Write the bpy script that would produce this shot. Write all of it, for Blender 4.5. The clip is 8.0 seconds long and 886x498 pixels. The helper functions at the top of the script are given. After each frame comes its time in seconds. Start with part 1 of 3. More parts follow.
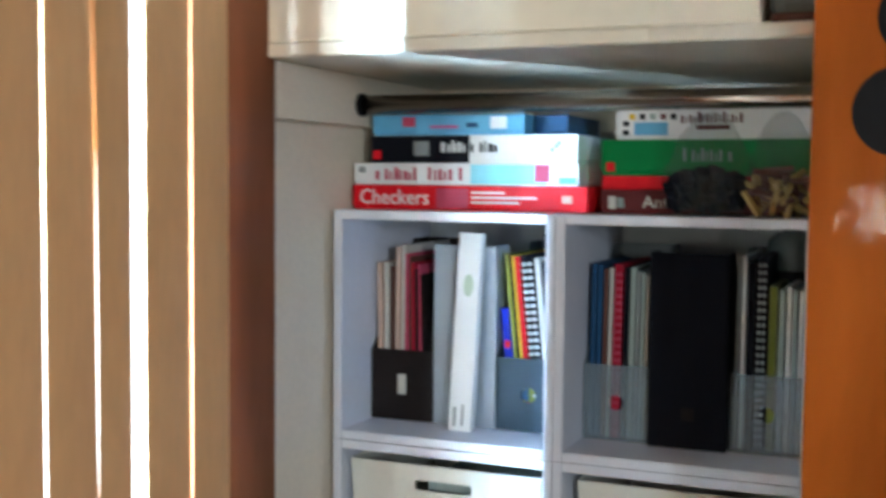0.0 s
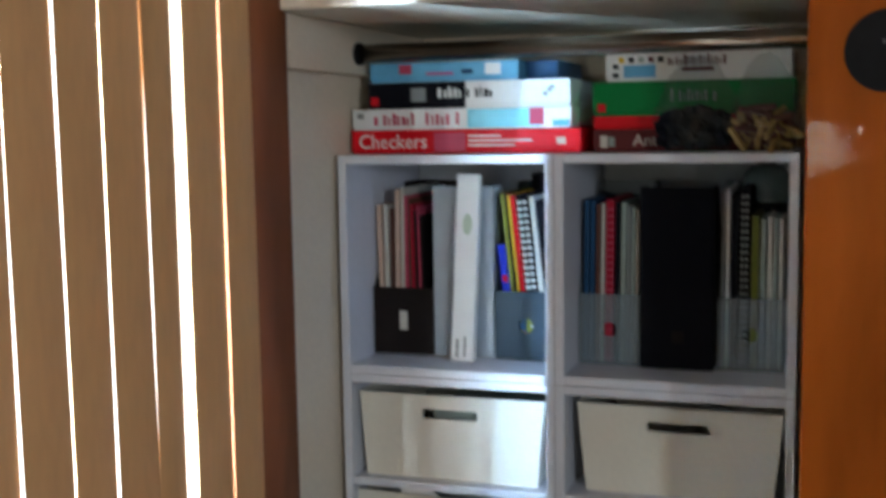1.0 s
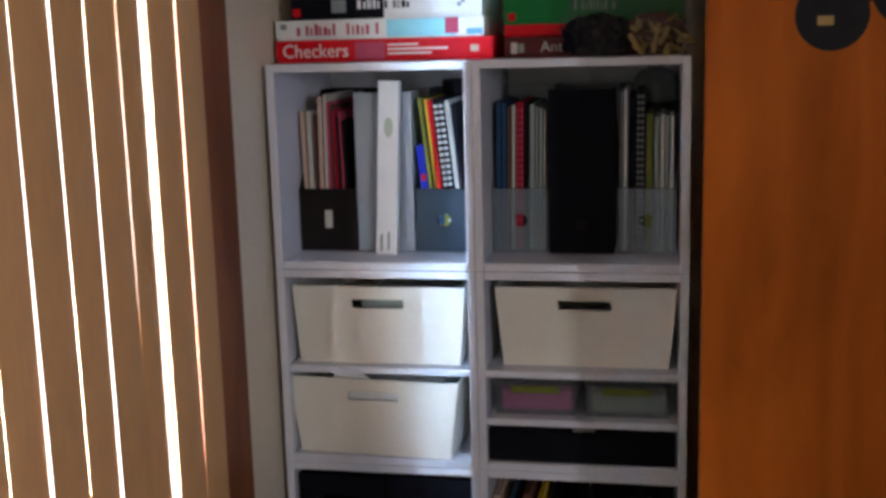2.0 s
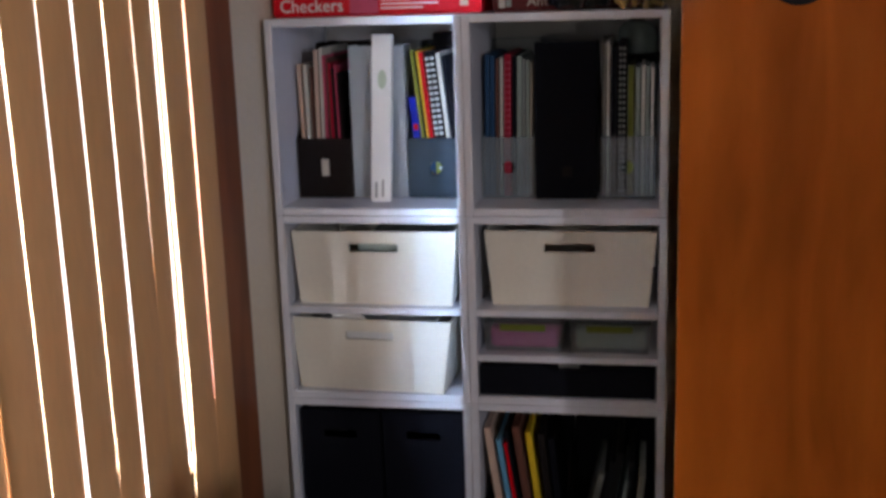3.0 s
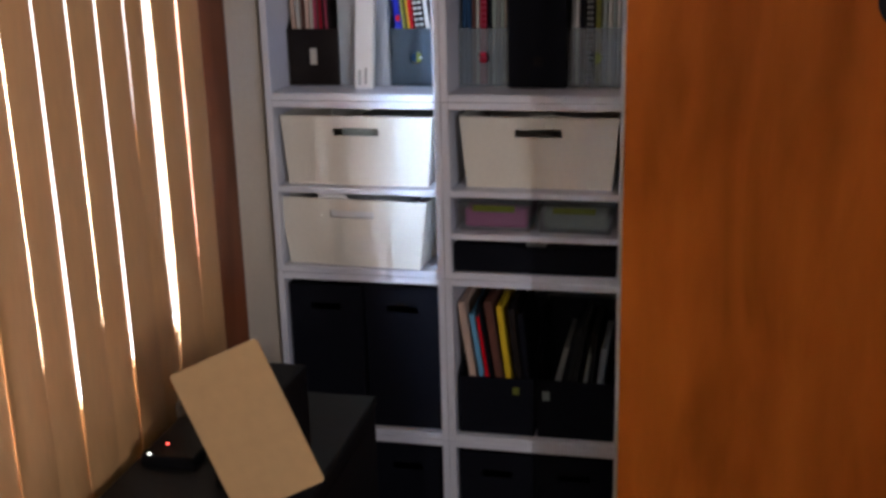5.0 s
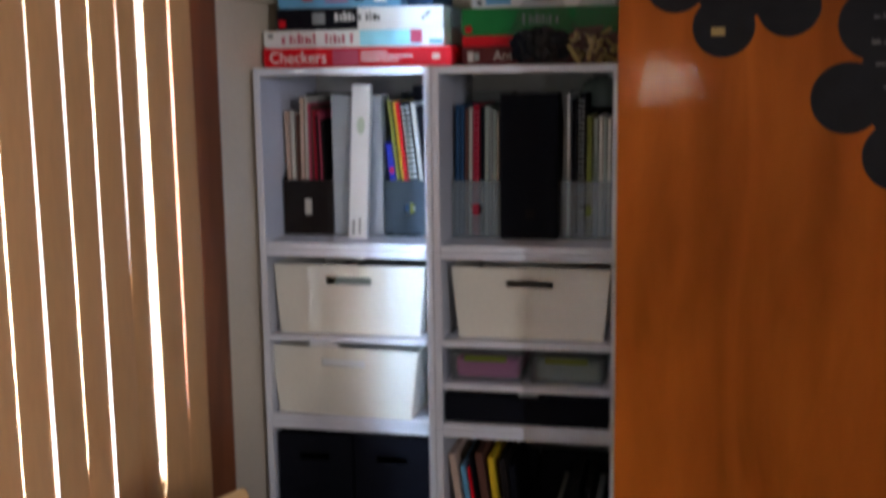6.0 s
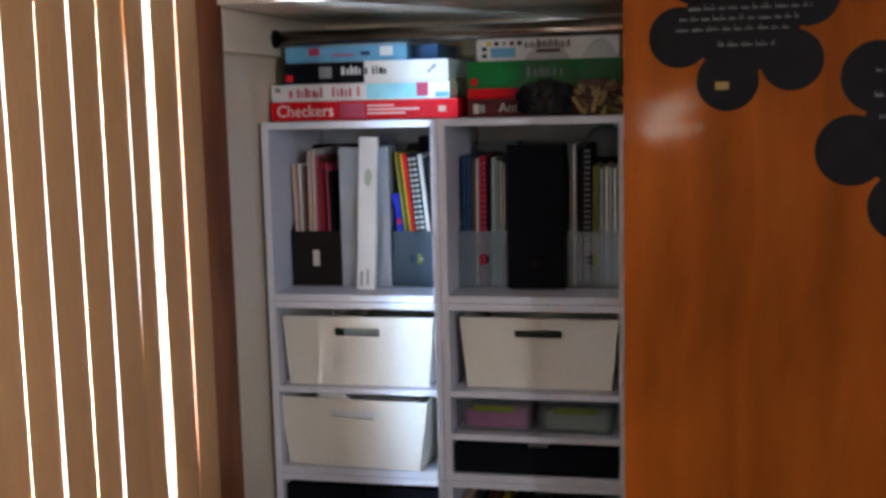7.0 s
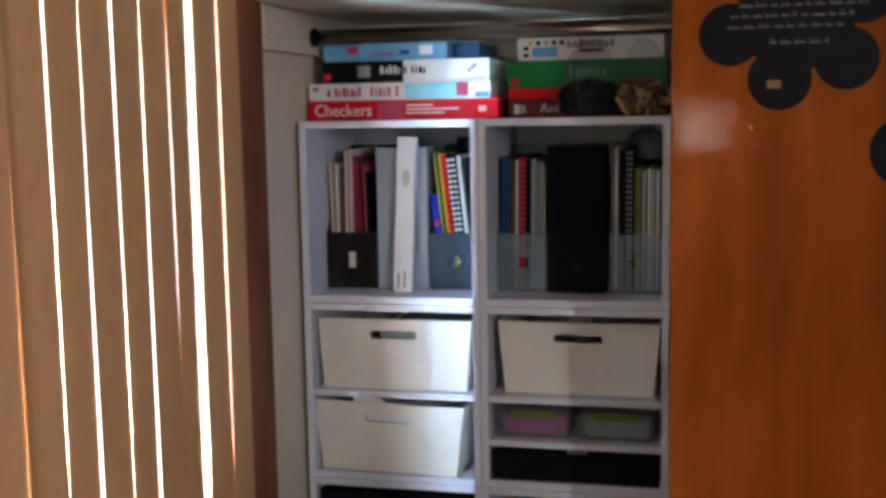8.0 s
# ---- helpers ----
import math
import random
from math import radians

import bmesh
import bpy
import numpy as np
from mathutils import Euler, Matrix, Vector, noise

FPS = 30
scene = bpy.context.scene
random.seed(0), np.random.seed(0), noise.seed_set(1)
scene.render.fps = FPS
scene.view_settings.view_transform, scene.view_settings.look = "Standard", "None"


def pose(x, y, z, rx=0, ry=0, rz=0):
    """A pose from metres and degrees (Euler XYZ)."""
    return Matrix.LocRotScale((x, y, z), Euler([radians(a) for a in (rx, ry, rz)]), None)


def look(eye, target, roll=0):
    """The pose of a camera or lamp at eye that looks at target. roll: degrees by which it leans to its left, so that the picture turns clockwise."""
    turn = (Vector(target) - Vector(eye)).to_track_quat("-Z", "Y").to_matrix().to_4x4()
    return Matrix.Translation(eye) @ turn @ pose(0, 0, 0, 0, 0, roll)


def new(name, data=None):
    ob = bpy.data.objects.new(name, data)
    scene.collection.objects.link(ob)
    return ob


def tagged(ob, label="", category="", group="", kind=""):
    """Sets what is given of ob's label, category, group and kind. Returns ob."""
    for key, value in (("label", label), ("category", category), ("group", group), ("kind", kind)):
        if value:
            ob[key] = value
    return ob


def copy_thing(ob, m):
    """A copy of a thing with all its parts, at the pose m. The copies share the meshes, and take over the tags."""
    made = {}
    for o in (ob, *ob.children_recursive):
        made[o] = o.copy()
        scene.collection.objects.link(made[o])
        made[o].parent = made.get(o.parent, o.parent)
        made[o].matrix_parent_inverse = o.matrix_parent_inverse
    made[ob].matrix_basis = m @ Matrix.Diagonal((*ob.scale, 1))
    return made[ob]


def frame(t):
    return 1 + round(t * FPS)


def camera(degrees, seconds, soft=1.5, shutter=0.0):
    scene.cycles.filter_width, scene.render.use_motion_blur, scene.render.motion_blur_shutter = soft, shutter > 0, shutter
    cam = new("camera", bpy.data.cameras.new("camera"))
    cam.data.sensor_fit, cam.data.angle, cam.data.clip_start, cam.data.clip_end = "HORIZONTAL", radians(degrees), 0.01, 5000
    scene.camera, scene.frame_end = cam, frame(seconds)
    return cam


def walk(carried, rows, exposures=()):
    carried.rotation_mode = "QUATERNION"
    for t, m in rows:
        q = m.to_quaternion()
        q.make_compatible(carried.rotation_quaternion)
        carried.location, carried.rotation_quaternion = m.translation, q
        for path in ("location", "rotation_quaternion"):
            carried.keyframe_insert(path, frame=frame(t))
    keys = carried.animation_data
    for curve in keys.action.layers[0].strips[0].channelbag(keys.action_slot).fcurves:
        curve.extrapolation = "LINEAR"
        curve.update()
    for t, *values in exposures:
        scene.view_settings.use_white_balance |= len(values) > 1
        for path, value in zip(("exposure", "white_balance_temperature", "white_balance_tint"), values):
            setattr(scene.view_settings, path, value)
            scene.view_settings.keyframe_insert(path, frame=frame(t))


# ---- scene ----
cam = camera(42.5, 8.0, soft=3.3, shutter=0.5)
PATH = [
    (0, (0.888, -1.665, 1.575), (0.1601, 0.0869, 1.4594), 0.5),
    (0.1, (0.891, -1.685, 1.578), (0.1380, 0.0557, 1.4682), 1.2),
    (0.3, (0.889, -1.718, 1.584), (0.0902, 0.0022, 1.4742), 0.9),
    (0.5, (0.883, -1.744, 1.586), (0.0697, -0.0306, 1.4686), 1.4),
    (0.6, (0.872, -1.755, 1.584), (0.0912, -0.0271, 1.4575), 1.3),
    (1, (0.799, -1.807, 1.572), (0.1959, -0.0171, 1.3678), -0.9),
    (1.5, (0.713, -1.921, 1.561), (0.3075, -0.0879, 1.2669), -1.3),
    (3, (0.728, -2.118, 1.576), (0.3899, -0.2977, 1.1486), -1.8),
    (3.5, (0.830, -2.190, 1.577), (0.4489, -0.3888, 1.1054), -2.0),
    (4, (0.878, -2.245, 1.568), (0.4409, -0.4654, 1.0650), -1.7),
    (4.2, (0.886, -2.256, 1.562), (0.4327, -0.4995, 0.9974), -1.7),
    (5.5, (0.900, -2.262, 1.516), (0.5136, -0.4668, 1.0300), -1.2),
    (6, (0.895, -2.268, 1.524), (0.4965, -0.4358, 1.2225), -0.8),
    (6.5, (0.885, -2.277, 1.532), (0.5043, -0.4264, 1.3331), -1.4),
    (7, (0.888, -2.277, 1.558), (0.4835, -0.4370, 1.3148), -1.4),
    (7.5, (0.873, -2.272, 1.576), (0.4704, -0.4318, 1.3255), -1.8),
    (8, (0.847, -2.249, 1.536), (0.4056, -0.4145, 1.3113), -1.0),
]
walk(cam, [(t, look(eye, target, roll)) for t, eye, target, roll in PATH],
     [(0, 0.82, 5900, 0), (0.5, 0.60, 5900, 0), (1.0, 0.10, 6100, 2), (1.5, -0.08, 6400, 10), (4, -0.08, 6550, 17), (5.5, 0.08, 6600, 18), (6.2, 0.02, 6400, 13), (8, 0.02, 6450, 14)])

# ---- light ----
world = bpy.data.worlds.new("world")
scene.world = world
world.use_nodes = True
sky = world.node_tree.nodes.new("ShaderNodeTexSky")
sky.sky_type, sky.sun_disc = "NISHITA", False
sky.sun_elevation, sky.sun_rotation = radians(40), radians(120)
world.node_tree.links.new(sky.outputs[0], world.node_tree.nodes["Background"].inputs[0])
world.node_tree.nodes["Background"].inputs[1].default_value = 0.1


def area_lamp(name, m, wide, high, watts, colour):
    lamp = bpy.data.lights.new(name, "AREA")
    lamp.shape, lamp.size, lamp.size_y = "RECTANGLE", wide, high
    lamp.energy, lamp.color = watts, colour
    ob = new(name, lamp)
    ob.matrix_world = m
    return ob


# open sky outside the blinds; daylight aslant through their gaps; two unseen room lights
area_lamp("sky_light", look((-0.62, 0.10, 0.95), (1, 0.10, 0.95)), 2.60, 3.40, 170, (0.93, 0.97, 1.0))
# three overlapping lamps, added in steps to grade the daylight band on the bins
area_lamp("yard_wide_light", look((-0.62, -2.37, 1.15), (1, -2.37, 1.15)), 1.66, 1.70, 1250, (0.86, 0.93, 1.0))
area_lamp("yard_light", look((-0.62, -1.92, 1.15), (1, -1.92, 1.15)), 0.76, 1.70, 660, (0.56, 0.76, 1.0))
area_lamp("yard_core_light", look((-0.62, -1.745, 1.15), (1, -1.745, 1.15)), 0.41, 1.70, 560, (0.42, 0.68, 1.0))
# unseen sources, added for the door's glint and its shadow on the right bins
area_lamp("far_glint_light", look((0.75, -5.03, 1.43), (0.75, 0, 1.43)), 0.10, 0.24, 10, (1.0, 0.92, 0.78))
area_lamp("east_key_light", look((3.31, -4.25, 1.85), (0, -4.25, 1.75)), 0.56, 0.88, 68, (0.92, 0.945, 1.0))


# ---- materials ----
def material(name, colour, rough=0.5, metal=0.0, scale=20.0, vary=0.12, bump=0.05, coarse=2.0, spec=0.5, stretch=(1, 1, 1),
             second=None, transmit=0.0, coat=0.0, bump_scale=None):
    m = bpy.data.materials.new(name)
    m.use_nodes = True
    n, l = m.node_tree.nodes, m.node_tree.links
    b = n["Principled BSDF"]
    b.inputs["Roughness"].default_value, b.inputs["Metallic"].default_value = rough, metal
    b.inputs["Specular IOR Level"].default_value = spec
    b.inputs["Transmission Weight"].default_value = transmit
    b.inputs["Coat Weight"].default_value = coat
    place = n.new("ShaderNodeTexCoord")
    mapping = n.new("ShaderNodeMapping")
    mapping.inputs["Scale"].default_value = stretch
    l.new(place.outputs["Object"], mapping.inputs[0])
    fine, large = n.new("ShaderNodeTexNoise"), n.new("ShaderNodeTexNoise")
    for tex, s, d in ((fine, scale, 6), (large, coarse, 3)):
        tex.inputs["Scale"].default_value, tex.inputs["Detail"].default_value = s, d
        l.new(mapping.outputs[0], tex.inputs["Vector"])
    both = n.new("ShaderNodeMath")
    both.operation = "ADD"
    l.new(fine.outputs[0], both.inputs[0]), l.new(large.outputs[0], both.inputs[1])
    ramp = n.new("ShaderNodeMapRange")
    ramp.inputs["From Min"].default_value, ramp.inputs["From Max"].default_value = 0.7, 1.3
    l.new(both.outputs[0], ramp.inputs[0])
    mix = n.new("ShaderNodeMix")
    mix.data_type = "RGBA"
    dark = second or [c * (1 - vary) for c in colour]
    mix.inputs[6].default_value, mix.inputs[7].default_value = (*dark, 1), (*[min(1, c * (1 + vary * 0.5)) for c in colour], 1)
    l.new(ramp.outputs[0], mix.inputs[0])
    l.new(mix.outputs[2], b.inputs["Base Color"])
    if bump:
        h = n.new("ShaderNodeBump")
        h.inputs["Strength"].default_value, h.inputs["Distance"].default_value = bump, 0.004
        l.new(fine.outputs[0], h.inputs["Height"])
        l.new(h.outputs[0], b.inputs["Normal"])
    return m


def clear(name, colour, rough, see, spec=0.5):
    """Thin plastic: partly clear, partly a milky gloss."""
    m = material(name, colour, rough, scale=40, vary=0.06, bump=0.15, coarse=12, spec=spec)
    n, l = m.node_tree.nodes, m.node_tree.links
    through_it, mix = n.new("ShaderNodeBsdfTransparent"), n.new("ShaderNodeMixShader")
    through_it.inputs[0].default_value = (0.94, 0.96, 0.96, 1)
    mix.inputs[0].default_value = see
    l.new(n["Principled BSDF"].outputs[0], mix.inputs[1]), l.new(through_it.outputs[0], mix.inputs[2])
    l.new(mix.outputs[0], n["Material Output"].inputs[0])
    return m


def slat_cloth(name):
    """Beige vinyl of the blind slats, which lets some daylight glow through."""
    m = material(name, (0.66, 0.374, 0.155), 0.6, scale=90, vary=0.10, bump=0.08, coarse=5, stretch=(1, 1, 0.25))
    n, l = m.node_tree.nodes, m.node_tree.links
    glow, mix = n.new("ShaderNodeBsdfTranslucent"), n.new("ShaderNodeMixShader")
    glow.inputs[0].default_value = (0.60, 0.44, 0.30, 1)
    mix.inputs[0].default_value = 0.07
    l.new(n["Principled BSDF"].outputs[0], mix.inputs[1]), l.new(glow.outputs[0], mix.inputs[2])
    l.new(mix.outputs[0], n["Material Output"].inputs[0])
    return m


def varnished_wood(name, light, dark, rough=0.36):
    """Flat-sawn veneer under varnish: long grain, wide figure and small blotches."""
    m = material(name, light, rough, scale=14, vary=0.3, bump=0.0, coarse=3, stretch=(1, 1, 0.22), second=dark, coat=0.06, spec=0.04)
    n, l = m.node_tree.nodes, m.node_tree.links
    b = n["Principled BSDF"]
    b.inputs["Coat Roughness"].default_value = 0.03
    wave = n.new("ShaderNodeTexWave")
    wave.wave_type, wave.bands_direction = "BANDS", "X"
    wave.inputs["Scale"].default_value, wave.inputs["Distortion"].default_value = 3.0, 7
    wave.inputs["Detail"].default_value, wave.inputs["Detail Scale"].default_value = 4, 1.4
    grain = n.new("ShaderNodeTexNoise")
    grain.inputs["Scale"].default_value, grain.inputs["Detail"].default_value = 120, 1.5
    mapping = next(k for k in n if k.type == "MAPPING")
    pores = n.new("ShaderNodeMapping")
    pores.inputs["Scale"].default_value = (1, 1, 0.36)
    l.new(next(k for k in n if k.type == "TEX_COORD").outputs["Object"], pores.inputs[0])
    l.new(mapping.outputs[0], wave.inputs["Vector"]), l.new(pores.outputs[0], grain.inputs["Vector"])
    old = next(k for k in n if k.type == "MIX")
    shade = n.new("ShaderNodeMix")
    shade.data_type, shade.blend_type = "RGBA", "MULTIPLY"
    tone = n.new("ShaderNodeMapRange")
    tone.inputs["To Min"].default_value, tone.inputs["To Max"].default_value = 0.93, 1.02
    l.new(wave.outputs["Fac"], tone.inputs[0])
    shade.inputs[0].default_value = 1.0
    l.new(old.outputs[2], shade.inputs[6]), l.new(tone.outputs[0], shade.inputs[7])
    # darker drawn-out blotches in the veneer
    blot, spots, stain = n.new("ShaderNodeTexNoise"), n.new("ShaderNodeMapRange"), n.new("ShaderNodeMix")
    blot.inputs["Scale"].default_value, blot.inputs["Detail"].default_value, blot.inputs["Distortion"].default_value = 7.0, 4, 1.2
    l.new(mapping.outputs[0], blot.inputs["Vector"])
    for key, value in (("From Min", 0.48), ("From Max", 0.70), ("To Min", 1.0), ("To Max", 0.62)):
        spots.inputs[key].default_value = value
    l.new(blot.outputs[0], spots.inputs[0])
    stain.data_type, stain.blend_type = "RGBA", "MULTIPLY"
    stain.inputs[0].default_value = 0.7
    l.new(shade.outputs[2], stain.inputs[6]), l.new(spots.outputs[0], stain.inputs[7])
    l.new(stain.outputs[2], b.inputs["Base Color"])
    h = n.new("ShaderNodeBump")
    h.inputs["Strength"].default_value, h.inputs["Distance"].default_value = 0.09, 0.003
    l.new(grain.outputs[0], h.inputs["Height"])
    l.new(h.outputs[0], b.inputs["Normal"]), l.new(h.outputs[0], b.inputs["Coat Normal"])
    return m


# wall, ceiling and carpet are unseen; their tones are lowered to cut bounced light
WALL = material("wall_paint", (0.15, 0.105, 0.07), 0.75, scale=160, bump=0.12, vary=0.06)
CLOSET = material("closet_paint", (0.80, 0.69, 0.55), 0.65, scale=120, bump=0.12, vary=0.08)
CEIL = material("ceiling_paint", (0.55, 0.50, 0.44), 0.85, scale=140, bump=0.2, vary=0.05)
CARPET = material("carpet_pile", (0.085, 0.06, 0.045), 0.95, scale=420, bump=0.8, vary=0.35, spec=0.1)
DOORWOOD = varnished_wood("door_veneer", (0.49, 0.122, 0.0165), (0.36, 0.082, 0.012))
JAMBWOOD = varnished_wood("jamb_wood", (0.26, 0.088, 0.038), (0.17, 0.056, 0.024), 0.38)
LAMINATE = material("white_laminate", (0.71, 0.73, 0.81), 0.38, scale=60, bump=0.03, vary=0.05)
SHELFPAINT = material("shelf_paint", (0.74, 0.67, 0.54), 0.4, scale=60, bump=0.08, vary=0.08)
CREAM = material("cream_card", (0.86, 0.78, 0.62), 0.6, scale=30, bump=0.06, vary=0.06)
BIN = material("cream_bin", (0.78, 0.75, 0.66), 0.42, scale=110, bump=0.10, vary=0.05)
BLACK = material("black_plastic", (0.005, 0.005, 0.006), 0.6, scale=60, bump=0.05, vary=0.2, spec=0.1)
BLACKCARD = material("black_card", (0.0052, 0.0058, 0.0100), 0.75, scale=80, bump=0.1, vary=0.2, spec=0.10)
BROWNCARD = material("brown_black_card", (0.013, 0.009, 0.0085), 0.65, scale=80, bump=0.1, vary=0.2, spec=0.15)
TEAL = clear("smoke_blue_plastic", (0.030, 0.050, 0.070), 0.4, 0.03, 0.15)
FROST = clear("frosted_plastic", (0.32, 0.38, 0.43), 0.35, 0.66)
PALEFROST = clear("pale_frosted_plastic", (0.50, 0.57, 0.64), 0.35, 0.42)
CLEARBOX = clear("clear_plastic", (0.26, 0.28, 0.29), 0.2, 0.7)
JARPLASTIC = material("jar_plastic", (0.13, 0.17, 0.17), 0.07, scale=30, bump=0.0, vary=0.1, coat=0.6)
FILM = clear("bag_film", (0.30, 0.32, 0.31), 0.10, 0.91)
STEEL = material("rod_steel", (0.27, 0.23, 0.19), 0.22, 1.0, scale=60, bump=0.05, vary=0.15, stretch=(0.1, 1, 1))
CHALK = material("chalkboard_vinyl", (0.010, 0.009, 0.012), 0.6, scale=25, bump=0.04, vary=0.4, spec=0.2)
CHALKMARK = material("chalk", (0.30, 0.29, 0.29), 0.9, scale=200, vary=0.5)
SLAT = slat_cloth("slat_vinyl")
WHITE = material("white_print", (0.78, 0.80, 0.80), 0.4, vary=0.05)
GREYBACK = material("hardboard_back", (0.36, 0.38, 0.39), 0.6, vary=0.1)
TAN = material("tan_card", (0.58, 0.38, 0.18), 0.6, scale=50, vary=0.08, bump=0.05)


def ink(name, colour, rough=0.4):
    return material(name, colour, rough, scale=45, vary=0.10, bump=0.03, spec=0.12)


RED, DKRED, MAROON = ink("red_print", (0.66, 0.006, 0.016)), ink("pink_print", (0.50, 0.07, 0.13)), ink("maroon_print", (0.11, 0.018, 0.02))
BLUE, SKY, GREEN = ink("blue_print", (0.008, 0.025, 0.50)), ink("pale_blue_print", (0.15, 0.42, 0.66)), ink("green_print", (0.008, 0.20, 0.045))
YELLOW, LIME, DKBLUE = ink("yellow_print", (0.72, 0.50, 0.03)), ink("lime_print", (0.26, 0.30, 0.04)), ink("dark_blue_print", (0.02, 0.07, 0.16))
PINK, GREY, CYAN = ink("pink_plastic", (0.46, 0.12, 0.30)), ink("grey_print", (0.25, 0.27, 0.27)), ink("cyan_print", (0.30, 0.72, 0.85))
BUFF, BROWN, PAPER = ink("buff_folder", (0.62, 0.45, 0.36)), ink("brown_print", (0.14, 0.06, 0.045)), ink("paper_edges", (0.62, 0.60, 0.54), 0.8)
DARKGREY = material("dark_grey_board", (0.010, 0.011, 0.012), 0.6, scale=60, bump=0.05, vary=0.2, spec=0.15)


def pilot(name, colour):
    m = bpy.data.materials.new(name)
    m.use_nodes = True
    b = m.node_tree.nodes["Principled BSDF"]
    b.inputs["Emission Color"].default_value, b.inputs["Emission Strength"].default_value = (*colour, 1), 6
    return m


LED_RED, LED_WHITE = pilot("red_pilot", (1, 0.08, 0.06)), pilot("white_pilot", (0.9, 1, 0.9))
PALEGREEN = ink("pale_green_print", (0.46, 0.56, 0.44))
CRIMSON = ink("crimson_print", (0.36, 0.008, 0.03))
STICK = ink("stick_wood", (0.42, 0.28, 0.10), 0.6)
# the second ink is lime, darkened for the shade in the right-hand cubes
SAGE, DIMLIME = ink("sage_folder", (0.30, 0.36, 0.33)), ink("dimmed_lime_paper", (0.15, 0.165, 0.03))


# ---- building helpers ----
def part(name, bm, mat, parent=None, label=""):
    """One bmesh as one mesh object, under a thing or a part."""
    me = bpy.data.meshes.new(name)
    bm.normal_update()
    bm.to_mesh(me)
    bm.free()
    me.materials.append(mat)
    ob = new(name, me)
    if parent is not None:
        ob.parent = parent
    if label:
        tagged(ob, label)
    return ob


def thing(name, label, category, m=None, group="", kind=""):
    """An Empty at the base of a thing that has parts."""
    ob = tagged(new(name), label, category, group, kind)
    ob.empty_display_size = 0.05
    if m is not None:
        ob.matrix_world = m
    return ob


def box(x0, x1, y0, y1, z0, z1, bevel=0.0015, m=None, bm=None):
    """A box with rounded edges."""
    bm2 = bmesh.new()
    bmesh.ops.create_cube(bm2, size=1)
    bmesh.ops.scale(bm2, vec=(x1 - x0, y1 - y0, z1 - z0), verts=bm2.verts)
    bmesh.ops.translate(bm2, vec=((x0 + x1) / 2, (y0 + y1) / 2, (z0 + z1) / 2), verts=bm2.verts)
    if bevel:
        bmesh.ops.bevel(bm2, geom=bm2.edges[:], offset=bevel, segments=2, profile=0.5, affect="EDGES")
    if m is not None:
        bmesh.ops.transform(bm2, matrix=m, verts=bm2.verts)
    return merge(bm, bm2)


def merge(bm, bm2):
    if bm is None:
        return bm2
    me = bpy.data.meshes.new("join")
    bm2.to_mesh(me)
    bm2.free()
    bm.from_mesh(me)
    bpy.data.meshes.remove(me)
    return bm


def prism(points, depth, axis="y", at=0.0, bevel=0.0, holes=()):
    """A flat outline (and holes in it) given a thickness. axis: the way it is pushed; points are in the other two axes."""
    bm2 = bmesh.new()

    def put(a, b):
        return {"y": (a, at, b), "x": (at, a, b), "z": (a, b, at)}[axis]
    edges = []
    for loop in (points, *holes):
        vs = [bm2.verts.new(put(*p)) for p in loop]
        edges += [bm2.edges.new((vs[i - 1], vs[i])) for i in range(len(vs))]
    if holes:
        bmesh.ops.triangle_fill(bm2, use_beauty=True, use_dissolve=False, edges=edges)
    else:
        bm2.faces.new(bm2.verts[:])
    faces = bm2.faces[:]
    got = bmesh.ops.extrude_face_region(bm2, geom=faces)
    push = {"y": (0, depth, 0), "x": (depth, 0, 0), "z": (0, 0, depth)}[axis]
    bmesh.ops.translate(bm2, vec=push, verts=[v for v in got["geom"] if isinstance(v, bmesh.types.BMVert)])
    bmesh.ops.recalc_face_normals(bm2, faces=bm2.faces[:])
    if bevel:
        sharp = [e for e in bm2.edges if len(e.link_faces) == 2 and e.calc_face_angle(0) > 0.6]
        bmesh.ops.bevel(bm2, geom=sharp, offset=bevel, segments=2, profile=0.5, affect="EDGES")
    return bm2


def rounded(x0, x1, y0, y1, r, n=5):
    """The outline of a rectangle with round corners."""
    out = []
    for cx, cy, a in ((x1 - r, y1 - r, 0), (x0 + r, y1 - r, 90), (x0 + r, y0 + r, 180), (x1 - r, y0 + r, 270)):
        out += [(cx + r * math.cos(radians(a + 90 * i / n)), cy + r * math.sin(radians(a + 90 * i / n))) for i in range(n + 1)]
    return out


def circle(cx, cy, r, n=32, squash=1.0):
    return [(cx + r * math.cos(2 * math.pi * i / n), cy + squash * r * math.sin(2 * math.pi * i / n)) for i in range(n)]


def tube(a, b, r, n=20, bm=None, r2=None):
    """A round bar from a to b."""
    a, b = Vector(a), Vector(b)
    bm2 = bmesh.new()
    bmesh.ops.create_cone(bm2, cap_ends=True, segments=n, radius1=r, radius2=r if r2 is None else r2, depth=(b - a).length)
    m = Matrix.Translation((a + b) / 2) @ (b - a).to_track_quat("Z", "Y").to_matrix().to_4x4()
    bmesh.ops.transform(bm2, matrix=m, verts=bm2.verts)
    for f in bm2.faces:
        f.smooth = len(f.verts) == 4
    return merge(bm, bm2)


